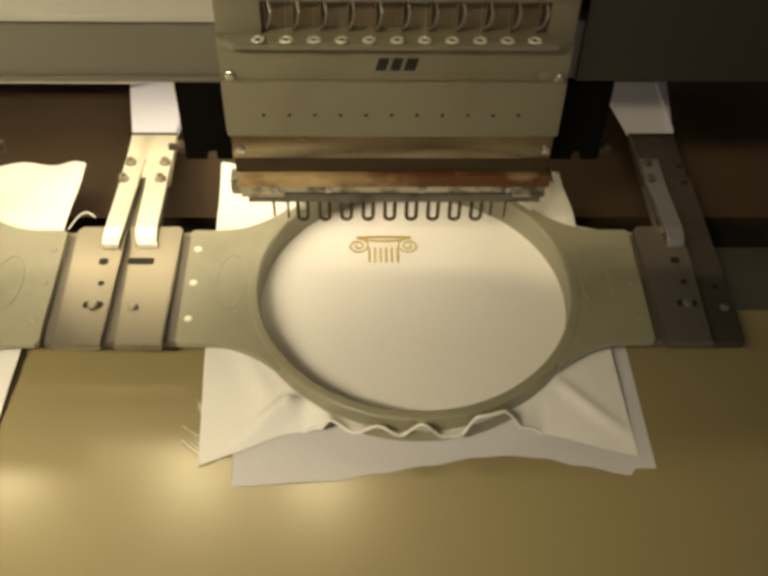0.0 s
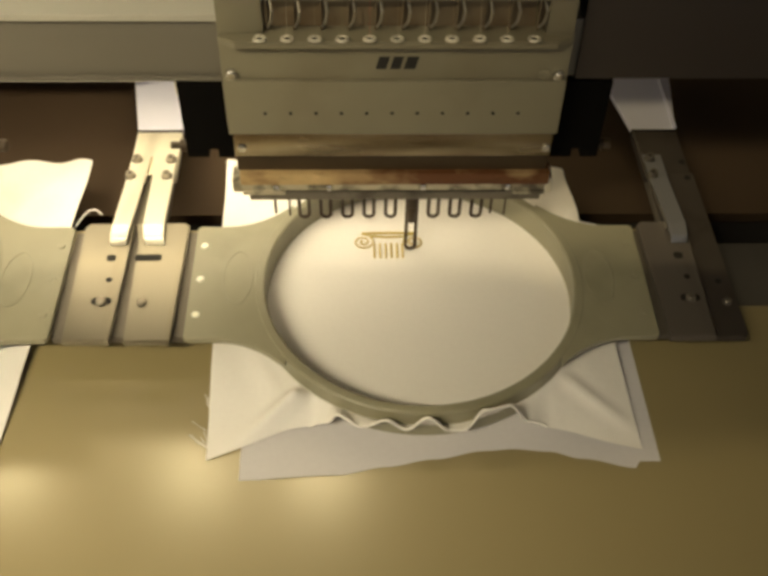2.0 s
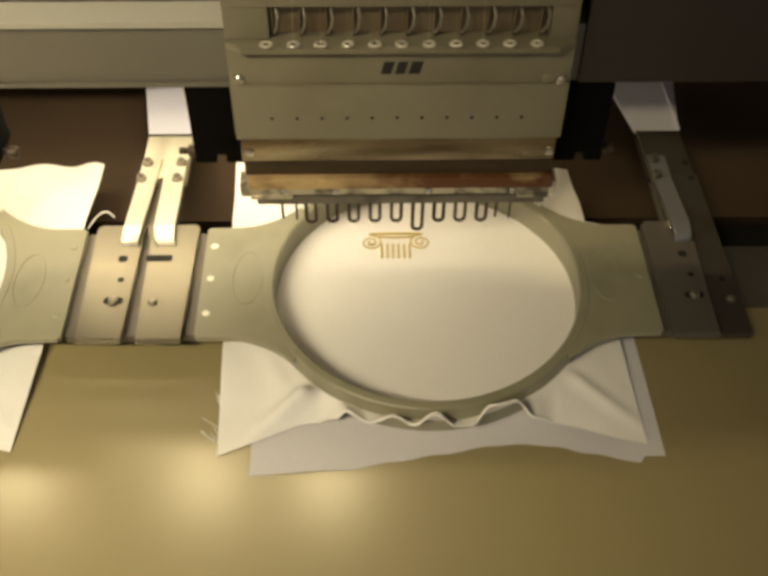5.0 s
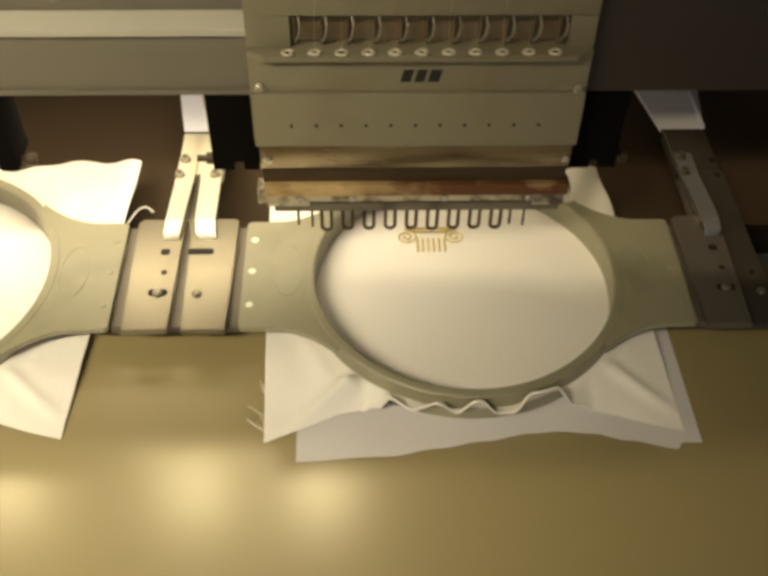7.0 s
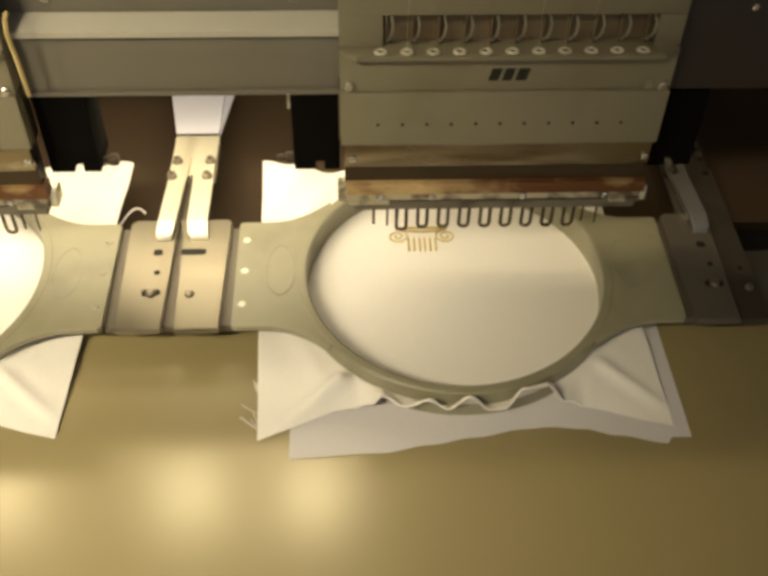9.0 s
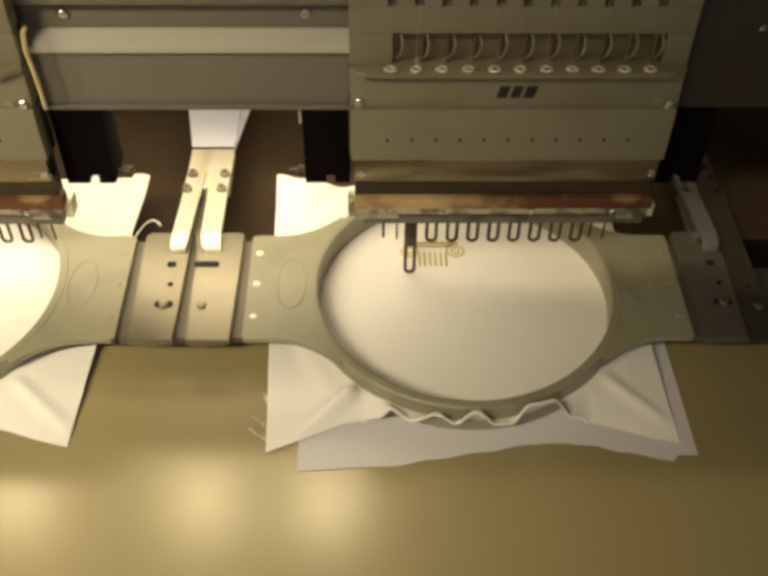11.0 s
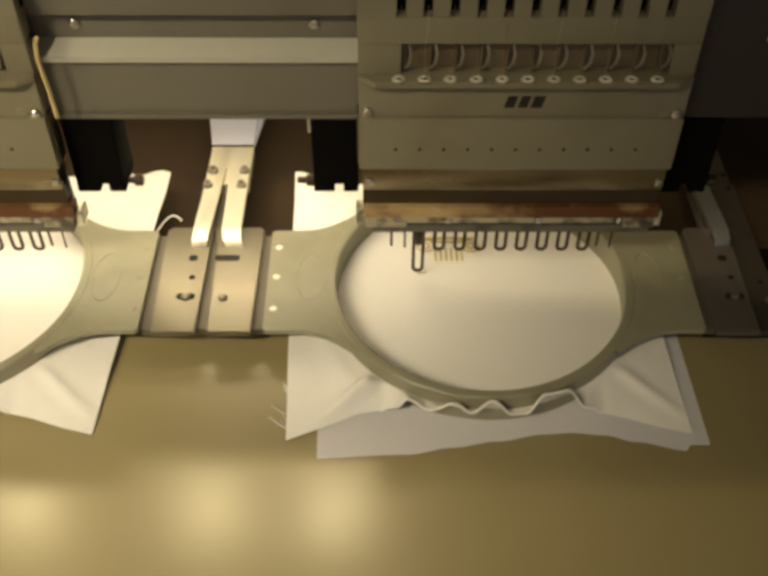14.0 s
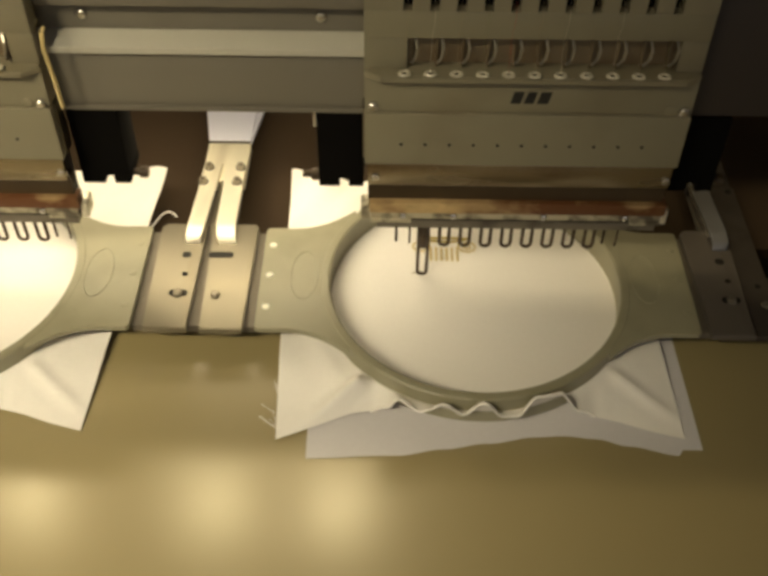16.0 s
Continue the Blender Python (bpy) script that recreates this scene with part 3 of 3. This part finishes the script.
def build_cloth(back_edge=0.104, seed=1, right_front=0.1525, right_back=0.138):
    """The hooped cloth: flat inside the ring, falling in folds to the table outside it."""
    cx, cy = HOOP_C
    front = smooth_curve([(-0.118, -0.1535), (-0.0935, -0.143), (-0.0695, -0.1320), (-0.051, -0.1290), (-0.037, -0.1335), (-0.015, -0.1410), (0.02, -0.1440), (0.055, -0.1405), (0.075, -0.133), (0.0896, -0.132), (0.1106, -0.136), (0.131, -0.143), (0.157, -0.150)], False)
    hem = smooth_curve([(-0.118, -0.0236), (-0.075, -0.0232), (-0.055, -0.0222), (-0.045, -0.0165), (-0.037, -0.0040), (-0.0246, -0.0105), (-0.008, 0.0010), (0.0045, -0.0075), (0.0174, 0.0060), (0.032, -0.0090), (0.041, -0.0095), (0.0514, 0.0095), (0.066, 0.0080), (0.083, -0.0150), (0.098, -0.0215), (0.110, -0.0226), (0.157, -0.0232)])
    bm = bmesh.new()
    nx, ny = 130, 110
    grid = []
    for i in range(nx + 1):
        u = i / nx
        col = []
        for j in range(ny + 1):
            v = j / ny
            xl = -0.1185 - 0.0085 * v
            xr = right_front + (right_back - right_front) * v
            x = xl + (xr - xl) * u
            yf = front(x)
            yb = back_edge + 0.006 * math.sin(x * 40 + seed) - 0.006 * u * u
            y = yf + (yb - yf) * v
            r = math.hypot(x - cx, y - cy)
            z = CLOTH_Z
            if r > R_IN + 0.0015:
                z += (-0.0118 - CLOTH_Z) * min(1, (r - R_IN - 0.0015) / 0.0035)
            if r > R_OUT + 0.0006:
                d = r - R_OUT - 0.0006
                if y < cy:
                    rim = math.hypot(x - cx, yf - cy) - R_OUT - 0.0006
                    s = min(1, d / max(0.003, abs(rim)))
                    s = s ** 0.8
                    edge = hem(x) * s - 0.0118 * (1 - s)
                    fold = 0.009 * math.exp(-((x + 0.068 + 0.35 * (y + 0.135)) / 0.012) ** 2) + 0.0035 * math.exp(-((x - 0.108 - 0.5 * (y + 0.12)) / 0.014) ** 2) + 0.0015 * math.exp(-((x - 0.140 - 0.2 * (y + 0.10)) / 0.010) ** 2)
                    curl = 0.008 * math.exp(-((x + 0.121) / 0.016) ** 2) * math.exp(-((y + 0.085) / 0.028) ** 2)
                    ridge = 0.0260 * math.exp(-((x + 0.083 - 1.2 * (y + 0.130)) / 0.0095) ** 2) * math.exp(-((y + 0.122) / 0.020) ** 2)
                    ridge += 0.0065 * math.exp(-((x - 0.122 + 1.1 * (y + 0.110)) / 0.007) ** 2) * math.exp(-((y + 0.118) / 0.020) ** 2)
                    extra = (curl + ridge * min(1, d / 0.010)) * (1 - 0.85 * s)
                    fold += 0.0006 * math.sin(x * 190 + y * 60 + seed)
                    z = edge + extra + fold * 0.5 * (1 - 0.85 * s) * min(1, d / 0.012) * (1 if abs(x - 0.02) > 0.055 else 0.0)
                else:
                    z = -0.0118 - min(d, 0.02) * 0.2 + (0.0022 * math.sin(x * 85 + y * 30 + seed) + 0.0016 * math.sin(x * 170 - y * 90 + 2 * seed)) * min(1, d / 0.02)
            z = max(z, TABLE_Z + 0.0012)
            z += noise.noise(Vector((x * 60, y * 60, seed))) * 0.0003
            col.append(bm.verts.new((x, y, z)))
        grid.append(col)
    for i in range(nx):
        for j in range(ny):
            bm.faces.new((grid[i][j], grid[i + 1][j], grid[i + 1][j + 1], grid[i][j + 1]))
    # the thick rolled edge that rides on the ring
    edge = []
    for k in range(81):
        x = -0.056 + 0.150 * k / 80
        edge.append((x, front(x), max(hem(x), TABLE_Z + 0.0016) + 0.0002))
    roll = bpy.data.meshes.new("hem")
    rolled = tube(edge, 0.0011, sides=8)
    rolled.to_mesh(roll)
    rolled.free()
    bm.from_mesh(roll)
    bpy.data.meshes.remove(roll)
    cloth = obj("hooped_cloth", bm, CLOTH, 60)
    tagged(cloth, "white cotton cloth stretched in the hoop, edges loose", "cloth", "hooped cloths")
    return cloth


def build_backing(width=0.2600):
    front = smooth_curve([(-0.098, -0.1675), (-0.038, -0.1645), (-0.008, -0.1591), (0.022, -0.1542), (0.0535, -0.1485), (0.072, -0.1473), (0.0934, -0.1493), (0.114, -0.1549), (0.1466, -0.1617), (0.1490, -0.1570), (0.165, -0.1572)])
    back = smooth_curve([(-0.1, 0.048), (0.06, 0.058), (0.100, 0.066), (0.118, 0.064), (0.150, 0.054), (0.162, 0.050)], False)
    bm = bmesh.new()
    nx, ny = 160, 40
    grid = []
    for i in range(nx + 1):
        u = i / nx
        col = []
        for j in range(ny + 1):
            v = j / ny
            x = -0.0975 - 0.003 * v + (width - 0.001 * v) * u
            y = front(x) + (back(x) - front(x)) * v
            col.append(bm.verts.new((x, y, TABLE_Z + 0.0005 + 0.0003 * noise.noise(Vector((x * 40, y * 40, 3))))))
        grid.append(col)
    for i in range(nx):
        for j in range(ny):
            bm.faces.new((grid[i][j], grid[i + 1][j], grid[i + 1][j + 1], grid[i][j + 1]))
    sheet = obj("backing_sheet", bm, BACKING, 60)
    return tagged(sheet, "thin white backing fleece under the hooped cloth", "backing sheet", "backing sheets")


def build_motif():
    """The stitched column capital."""
    motif = thing("stitched_motif", "gold thread column capital stitched into the cloth", "embroidery", "stitched motifs")
    z = CLOTH_Z + 0.0006

    def stitch(name, pts, r):
        part(name, tube([(x, y, z) for x, y in pts], r, sides=6, flat=1.0), GOLD_THREAD, motif)
    n = 20
    top = [(-0.0215 + 0.0400 * k / n, 0.0388 + 0.0006 * math.sin(math.pi * k / n)) for k in range(n + 1)]
    stitch("top_band", top, 0.0010)
    low = [(-0.0150 + 0.0275 * k / n, 0.0362 - 0.0010 * math.sin(math.pi * k / n)) for k in range(n + 1)]
    stitch("lower_band", low, 0.0008)
    for side in (-1, 1):
        c = (-0.0018 + side * 0.0186, 0.0302)
        pts = []
        for k in range(46):
            a = radians(95 + side * -1 * (-k * 15.5))
            rr = 0.0080 * (1 - k / 52)
            pts.append((c[0] + rr * 1.05 * math.cos(a), c[1] + rr * 0.98 * math.sin(a)))
        stitch("volute", pts, 0.00065)
    for k in range(6):
        x = -0.0122 + k * 0.00412
        stitch("flute", [(x, 0.0280), (x - 0.0001, 0.021), (x, 0.0142)], 0.0008)
    return motif


def build_carriage(end=False):
    """The clamp between two hoops with its arm to the drive behind."""
    arm = thing("hoop_carrier", "steel end carrier darkened for its shade, with one bent clamp strip" if end else "brushed steel hoop carrier with two bent clamp strips", "hoop carrier", "hoop carriers")
    part("base_plate", prism(rounded_rect(-0.2262, -0.1640 if end else -0.1375, -0.0705, 0.0275, 0.002), -0.0115, -0.0055, 0.0006), STEEL_DARK, arm)
    left = [(-0.2165, -0.0775), (-0.1862, -0.0775), (-0.1845, 0.012), (-0.1840, 0.0305), (-0.2155, 0.0310), (-0.2190, 0.0275)]
    right = [(-0.1768, -0.0780), (-0.1470, -0.0780), (-0.1450, 0.0280), (-0.1480, 0.0310), (-0.1830, 0.0305), (-0.1790, 0.012)]
    # the end carrier takes the darkened steels, which stand in for its shade
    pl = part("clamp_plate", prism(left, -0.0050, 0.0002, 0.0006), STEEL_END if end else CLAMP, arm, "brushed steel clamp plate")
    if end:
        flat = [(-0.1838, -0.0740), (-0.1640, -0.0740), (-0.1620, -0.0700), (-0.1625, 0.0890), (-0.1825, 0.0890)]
        pr = part("flat_plate", prism(flat, -0.0095, -0.0048, 0.0006), PLATE_DARK, arm, "dark flat steel plate")
        part("hole", socket_mesh(0.0022, 0.0003, at(-0.1710, -0.0240, -0.0048)), HOLE, pr)
        part("screw", screw_mesh(0.0033, 0.0026, at(-0.1695, -0.0430, -0.0048)), STEEL_DARK, pr)
    else:
        pr = part("clamp_plate", prism(right, -0.0050, 0.0004, 0.0006), CLAMP, arm, "brushed steel clamp plate")
        part("slot", prism(rounded_rect(-0.1795, -0.1610, -0.0066, -0.0006, 0.0022), 0.0004, 0.0007), HOLE, pr)
        part("screw", screw_mesh(0.0033, 0.0026, at(-0.1692, -0.0452, 0.0004)), DULL_SCREW, pr)
    part("slot", prism(rounded_rect(-0.1990, -0.1925, -0.0066, -0.0006, 0.0022), 0.0002, 0.0005), HOLE, pl)
    part("hole", socket_mesh(0.0022, 0.0003, at(-0.1942, -0.0240, 0.0002)), HOLE, pl)
    part("slot", prism(rounded_rect(-0.2030, -0.1895, -0.0462, -0.0405, 0.0026), 0.0002, 0.0005), HOLE, pl)
    part("screw", screw_mesh(0.0036, 0.0026, at(-0.1962, -0.0440, 0.0006)), STEEL_DARK if end else DULL_SCREW, pl)
    # strips with bent ends, lying on the plates and running back
    strips = ((-0.1985, -0.1875, -0.1985, -0.1836), (-0.1730, -0.1600, -0.1811, -0.1640))
    for a0, a1, b0, b1 in strips[:1] if end else strips:
        bm = bmesh.new()
        prof = [(0.0085, 0.0014), (0.0115, 0.0056), (0.024, 0.0062), (0.075, -0.0010), (0.110, -0.0040)]
        rows = []
        for k, (y, z) in enumerate(prof):
            s = k / (len(prof) - 1)
            xa, xb = a0 + (b0 - a0) * s, a1 + (b1 - a1) * s
            rows.append([bm.verts.new((xa, y, z)), bm.verts.new((xb, y, z)), bm.verts.new((xb, y, z - 0.0022)), bm.verts.new((xa, y, z - 0.0022))])
        for p, q in zip(rows, rows[1:]):
            for k in range(4):
                bm.faces.new((p[k], p[(k + 1) % 4], q[(k + 1) % 4], q[k]))
        bm.faces.new(rows[0])
        bm.faces.new(rows[-1])
        bmesh.ops.bevel(bm, geom=bm.edges[:], offset=0.0004, segments=1, affect="EDGES")
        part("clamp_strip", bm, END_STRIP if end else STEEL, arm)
    if end:
        # polished strip added for the lit left edge of the clamp strip
        side = [(0.0180, 0.0050), (0.0240, 0.0062), (0.075, -0.0006), (0.1412, -0.0040), (0.1412, -0.0068), (0.0240, -0.0015)]
        part("lit_edge", prism(side, -0.2004, -0.1990, 0.0003, matrix=Matrix(((0, 0, 1, 0), (1, 0, 0, 0), (0, 1, 0, 0), (0, 0, 0, 1)))), CHROME, arm, "bright strip added for the lit steel edge")
    if not end:
        bm = prism([(0.0300, -0.0010), (0.0892, -0.0052), (0.0892, -0.0072), (0.0300, -0.0032)], -0.1826, -0.1642, 0.0004, matrix=Matrix(((0, 0, 1, 0), (1, 0, 0, 0), (0, 1, 0, 0), (0, 0, 0, 1))))
        part("tongue", bm, CLAMP, arm, "flat steel tongue under the clamp strip")
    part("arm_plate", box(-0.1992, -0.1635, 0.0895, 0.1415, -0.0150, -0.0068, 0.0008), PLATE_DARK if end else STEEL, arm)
    part("arm_bar", box(-0.1960, -0.1660, 0.0276, 0.145, -0.0210, -0.0152, 0.0006), STEEL_DARK, arm)
    for sx, sy, sz in ((-0.1936, 0.1035, -0.0034), (-0.1957, 0.0830, -0.0017), (-0.1676, 0.1035, -0.0034), (-0.1682, 0.0830, -0.0017)):
        if end and sx > -0.18:
            part("hole", socket_mesh(0.0026, 0.0004, at(sx, sy, -0.0066 if sy > 0.09 else -0.0047)), HOLE, arm)
            continue
        part("washer", socket_mesh(0.0042, 0.0009, at(sx, sy, sz - 0.0003)), STEEL_DARK, arm)
        cap = part("cap_screw", lathe([(0, 0.0028), (0.0016, 0.0028), (0.0019, 0.0044), (0.0028, 0.0044), (0.0031, 0.0038), (0.0031, 0), (0, 0)], 18, closed=False, matrix=at(sx, sy, sz)), STEEL_DARK if end else DULL_SCREW, arm)
        part("socket", socket_mesh(0.0015, 0.0003, at(sx, sy, sz + 0.0027)), HOLE, cap)
    panel = [(-0.1996, 0.1442), (-0.1634, 0.1442), (-0.1535, 0.2140), (-0.2120, 0.2140)]
    part("drive_panel", prism(panel, -0.0110, -0.0075, 0.0004), PANEL_WHITE, arm, "pale sheet metal drive panel")
    part("panel_flange", box(-0.1645, -0.1632, 0.1442, 0.2100, -0.0074, -0.0040, 0.0003), PANEL_WHITE, arm)
    part("panel_edge", box(-0.1998, -0.1640, 0.1418, 0.1439, -0.0150, -0.0066), HOLE, arm)
    return arm


def build_drive_rail():
    """The long bar behind the machine that carries the hoop carriers."""
    rail = thing("drive_rail", "long cream painted drive rail behind the carriers", "machine rail")
    part("bar", box(-1.40, -0.2010, 0.1975, 0.2115, 0.0005, 0.0200, 0.0008), TRIM_CREAM, rail)
    for bx in (-1.2, -0.8, -0.4):
        part("foot_block", box(bx - 0.02, bx + 0.02, 0.1990, 0.2100, -0.0300, 0.0003), DARK, rail)
    return rail


def build_thread_tail():
    pts = [(-0.2335 + 0.0024 * k, 0.047 + 0.0105 * math.sin(k * 0.30), -0.0185 + 0.007 * math.sin(k * 0.30)) for k in range(9)]
    tail = obj("loose_thread", tube(pts, 0.0006, sides=6), CLOTH)
    return tagged(tail, "loose curled white thread at the cloth edge", "thread")


def build_fray(cloth):
    random.seed(4)
    for k in range(9):
        y = -0.108 - 0.04 * random.random()
        s = 0.006 + 0.010 * random.random()
        a = radians(random.uniform(100, 160))
        x = -0.1186
        pts = [(x, y, TABLE_Z + 0.002), (x + s * 0.5 * math.cos(a), y + s * 0.5 * math.sin(a), TABLE_Z + 0.003), (x + s * math.cos(a), y + s * math.sin(a) * 1.3, TABLE_Z + 0.0015)]
        part("frayed_thread", tube(pts, 0.0002, sides=5), CLOTH, cloth)


build_room()
build_table()
build_body()
case_main, feet_main = build_case()
case_left = copy_thing(case_main, pose(-PITCH, 0, 0))
build_rod(case_left)
feet_left = [o for o in case_left.children if o.name.startswith("presser_foot")]
feet_left.sort(key=lambda o: o.location.x)
hoop_main = build_hoop()
hoop_left = copy_thing(hoop_main, pose(-PITCH, 0, 0))
cloth_main = build_cloth(0.112, 1)
build_fray(cloth_main)
cloth_left = build_cloth(0.118, 2, 0.1525, 0.168)
cloth_left.location.x = -PITCH
backing_main = build_backing()
backing_left = build_backing(0.1600)
backing_left.location.x = -PITCH
motif_main = build_motif()
motif_left = copy_thing(motif_main, pose(-PITCH, 0, 0))
carrier_mid = build_carriage()
carrier_right = build_carriage(end=True)
carrier_right.matrix_basis = pose(END_PITCH, 0, 0)
carrier_left = copy_thing(carrier_mid, pose(-PITCH, 0, 0))
tail = build_thread_tail()
drive_rail = build_drive_rail()


def build_new_stitches():
    """The first stitches of the next colour, drawn through the cloth while the clip runs."""
    line = [(-0.0285 + 0.0114 * k / 8, -0.0013 + 0.0048 * k / 8 + 0.0004 * math.sin(k), CLOTH_Z + 0.0006) for k in range(9)]
    return tagged(obj("fresh_stitches", tube(line[1:7], 0.0004, sides=6), THREAD_TAN), "short row of fresh tan stitches on the cloth", "embroidery")


fresh = build_new_stitches()


# ---- what moves ----
CASE_ROWS = [(0, 0), (6.4, 0), (6.5, 0.001), (6.6, 0.0055), (6.7, 0.0112), (7, 0.0173), (7.5, 0.0301), (8, 0.0455), (8.5, 0.0593), (8.7, 0.0700), (8.9, 0.0771), (16, 0.0771)]
HOOP_ROWS = [
    (0, 0.0000, 0.0000),
    (0.5, 0.0004, 0.0022),
    (1, 0.0023, 0.0012),
    (1.5, 0.0031, 0.0010),
    (2, 0.0032, 0.0012),
    (2.5, 0.0034, 0.0012),
    (3, 0.0038, 0.0015),
    (3.5, 0.0040, 0.0012),
    (4, 0.0037, 0.0065),
    (6.3, 0.0049, 0.0033),
    (6.5, 0.0065, 0.0037),
    (6.6, 0.0135, 0.0110),
    (6.7, 0.0239, 0.0178),
    (6.8, 0.0300, 0.0186),
    (6.9, 0.0348, 0.0186),
    (7, 0.0381, 0.0186),
    (10.8, 0.0381, 0.0186),
    (11, 0.0390, 0.0171),
    (11.5, 0.0387, 0.0180),
    (12, 0.0394, 0.0180),
    (12.5, 0.0434, 0.0247),
    (13, 0.0354, 0.0286),
    (13.5, 0.0373, 0.0294),
    (14, 0.0461, 0.0321),
    (14.5, 0.0431, 0.0305),
    (15, 0.0362, 0.0295),
    (15.5, 0.0357, 0.0290),
    (16, 0.0385, 0.0279),
]
# how far the working foot stands below its rest, in metres
FOOT_EARLY = {0: 0.0, 0.5: 0.0325, 1: 0.0315, 1.5: 0.0, 2: 0.0325, 2.5: 0.0075, 3: 0.0200, 3.5: 0.0085, 4: 0.0085}
FOOT_LATE = {11: 0.0325, 11.1: 0.0325, 11.2: 0.0325, 11.3: 0.0270, 12.1: 0.0325, 12.2: 0.0250, 12.3: 0.0325, 13.6: 0.0325, 13.7: 0.0120, 13.8: 0.0310, 15.1: 0.0, 15.2: 0.0290, 15.3: 0.0325, 11.5: 0.0200, 12: 0.0325, 12.5: 0.0250, 13: 0.0250, 13.5: 0.0325, 14: 0.0220, 14.5: 0.0, 15: 0.0325, 15.5: 0.0220, 16: 0.0300}


def foot_rows(foot, known, start, stop):
    base = foot.location.copy()
    rows = [(0.0, 0.0)] if start > 0 else []
    k = round(start * 10)
    while k <= round(stop * 10):
        t = k / 10
        drop = known.get(t, 0.0325 if k % 2 else 0.004)
        rows.append((t, drop))
        k += 1
    if stop < 16:
        rows += [(stop + 0.1, 0.0085 if stop < 8 else 0.0), (6.3, 0.0085), (7.2, 0.0), (16.0, 0.0)]
    return [(t, pose(base.x, base.y, base.z - d)) for t, d in rows]


def motions():
    for case, off in ((case_main, 0), (case_left, -PITCH)):
        walk(case, [(t, pose(off + dx, 0, 0)) for t, dx in CASE_ROWS])
    for ob, off in ((hoop_main, 0), (hoop_left, -PITCH), (cloth_main, 0), (cloth_left, -PITCH), (backing_main, 0), (backing_left, -PITCH),
                    (motif_main, 0), (motif_left, -PITCH), (carrier_mid, 0), (carrier_right, END_PITCH), (carrier_left, -PITCH), (tail, 0), (drive_rail, 0)):
        walk(ob, [(t, pose(off + dx, dy, 0)) for t, dx, dy in HOOP_ROWS])
    walk(fresh, [(t, pose(dx, dy, -0.0025 if t < 12.4 else 0.0)) for t, dx, dy in HOOP_ROWS])
    for feet in (feet_main, feet_left):
        early, late = feet[5], feet[0]
        walk(early, foot_rows(early, FOOT_EARLY, 0, 4.2))
        walk(late, [(0.0, late.matrix_basis.copy())] + foot_rows(late, FOOT_LATE, 10.8, 16.0)[1:])


motions()
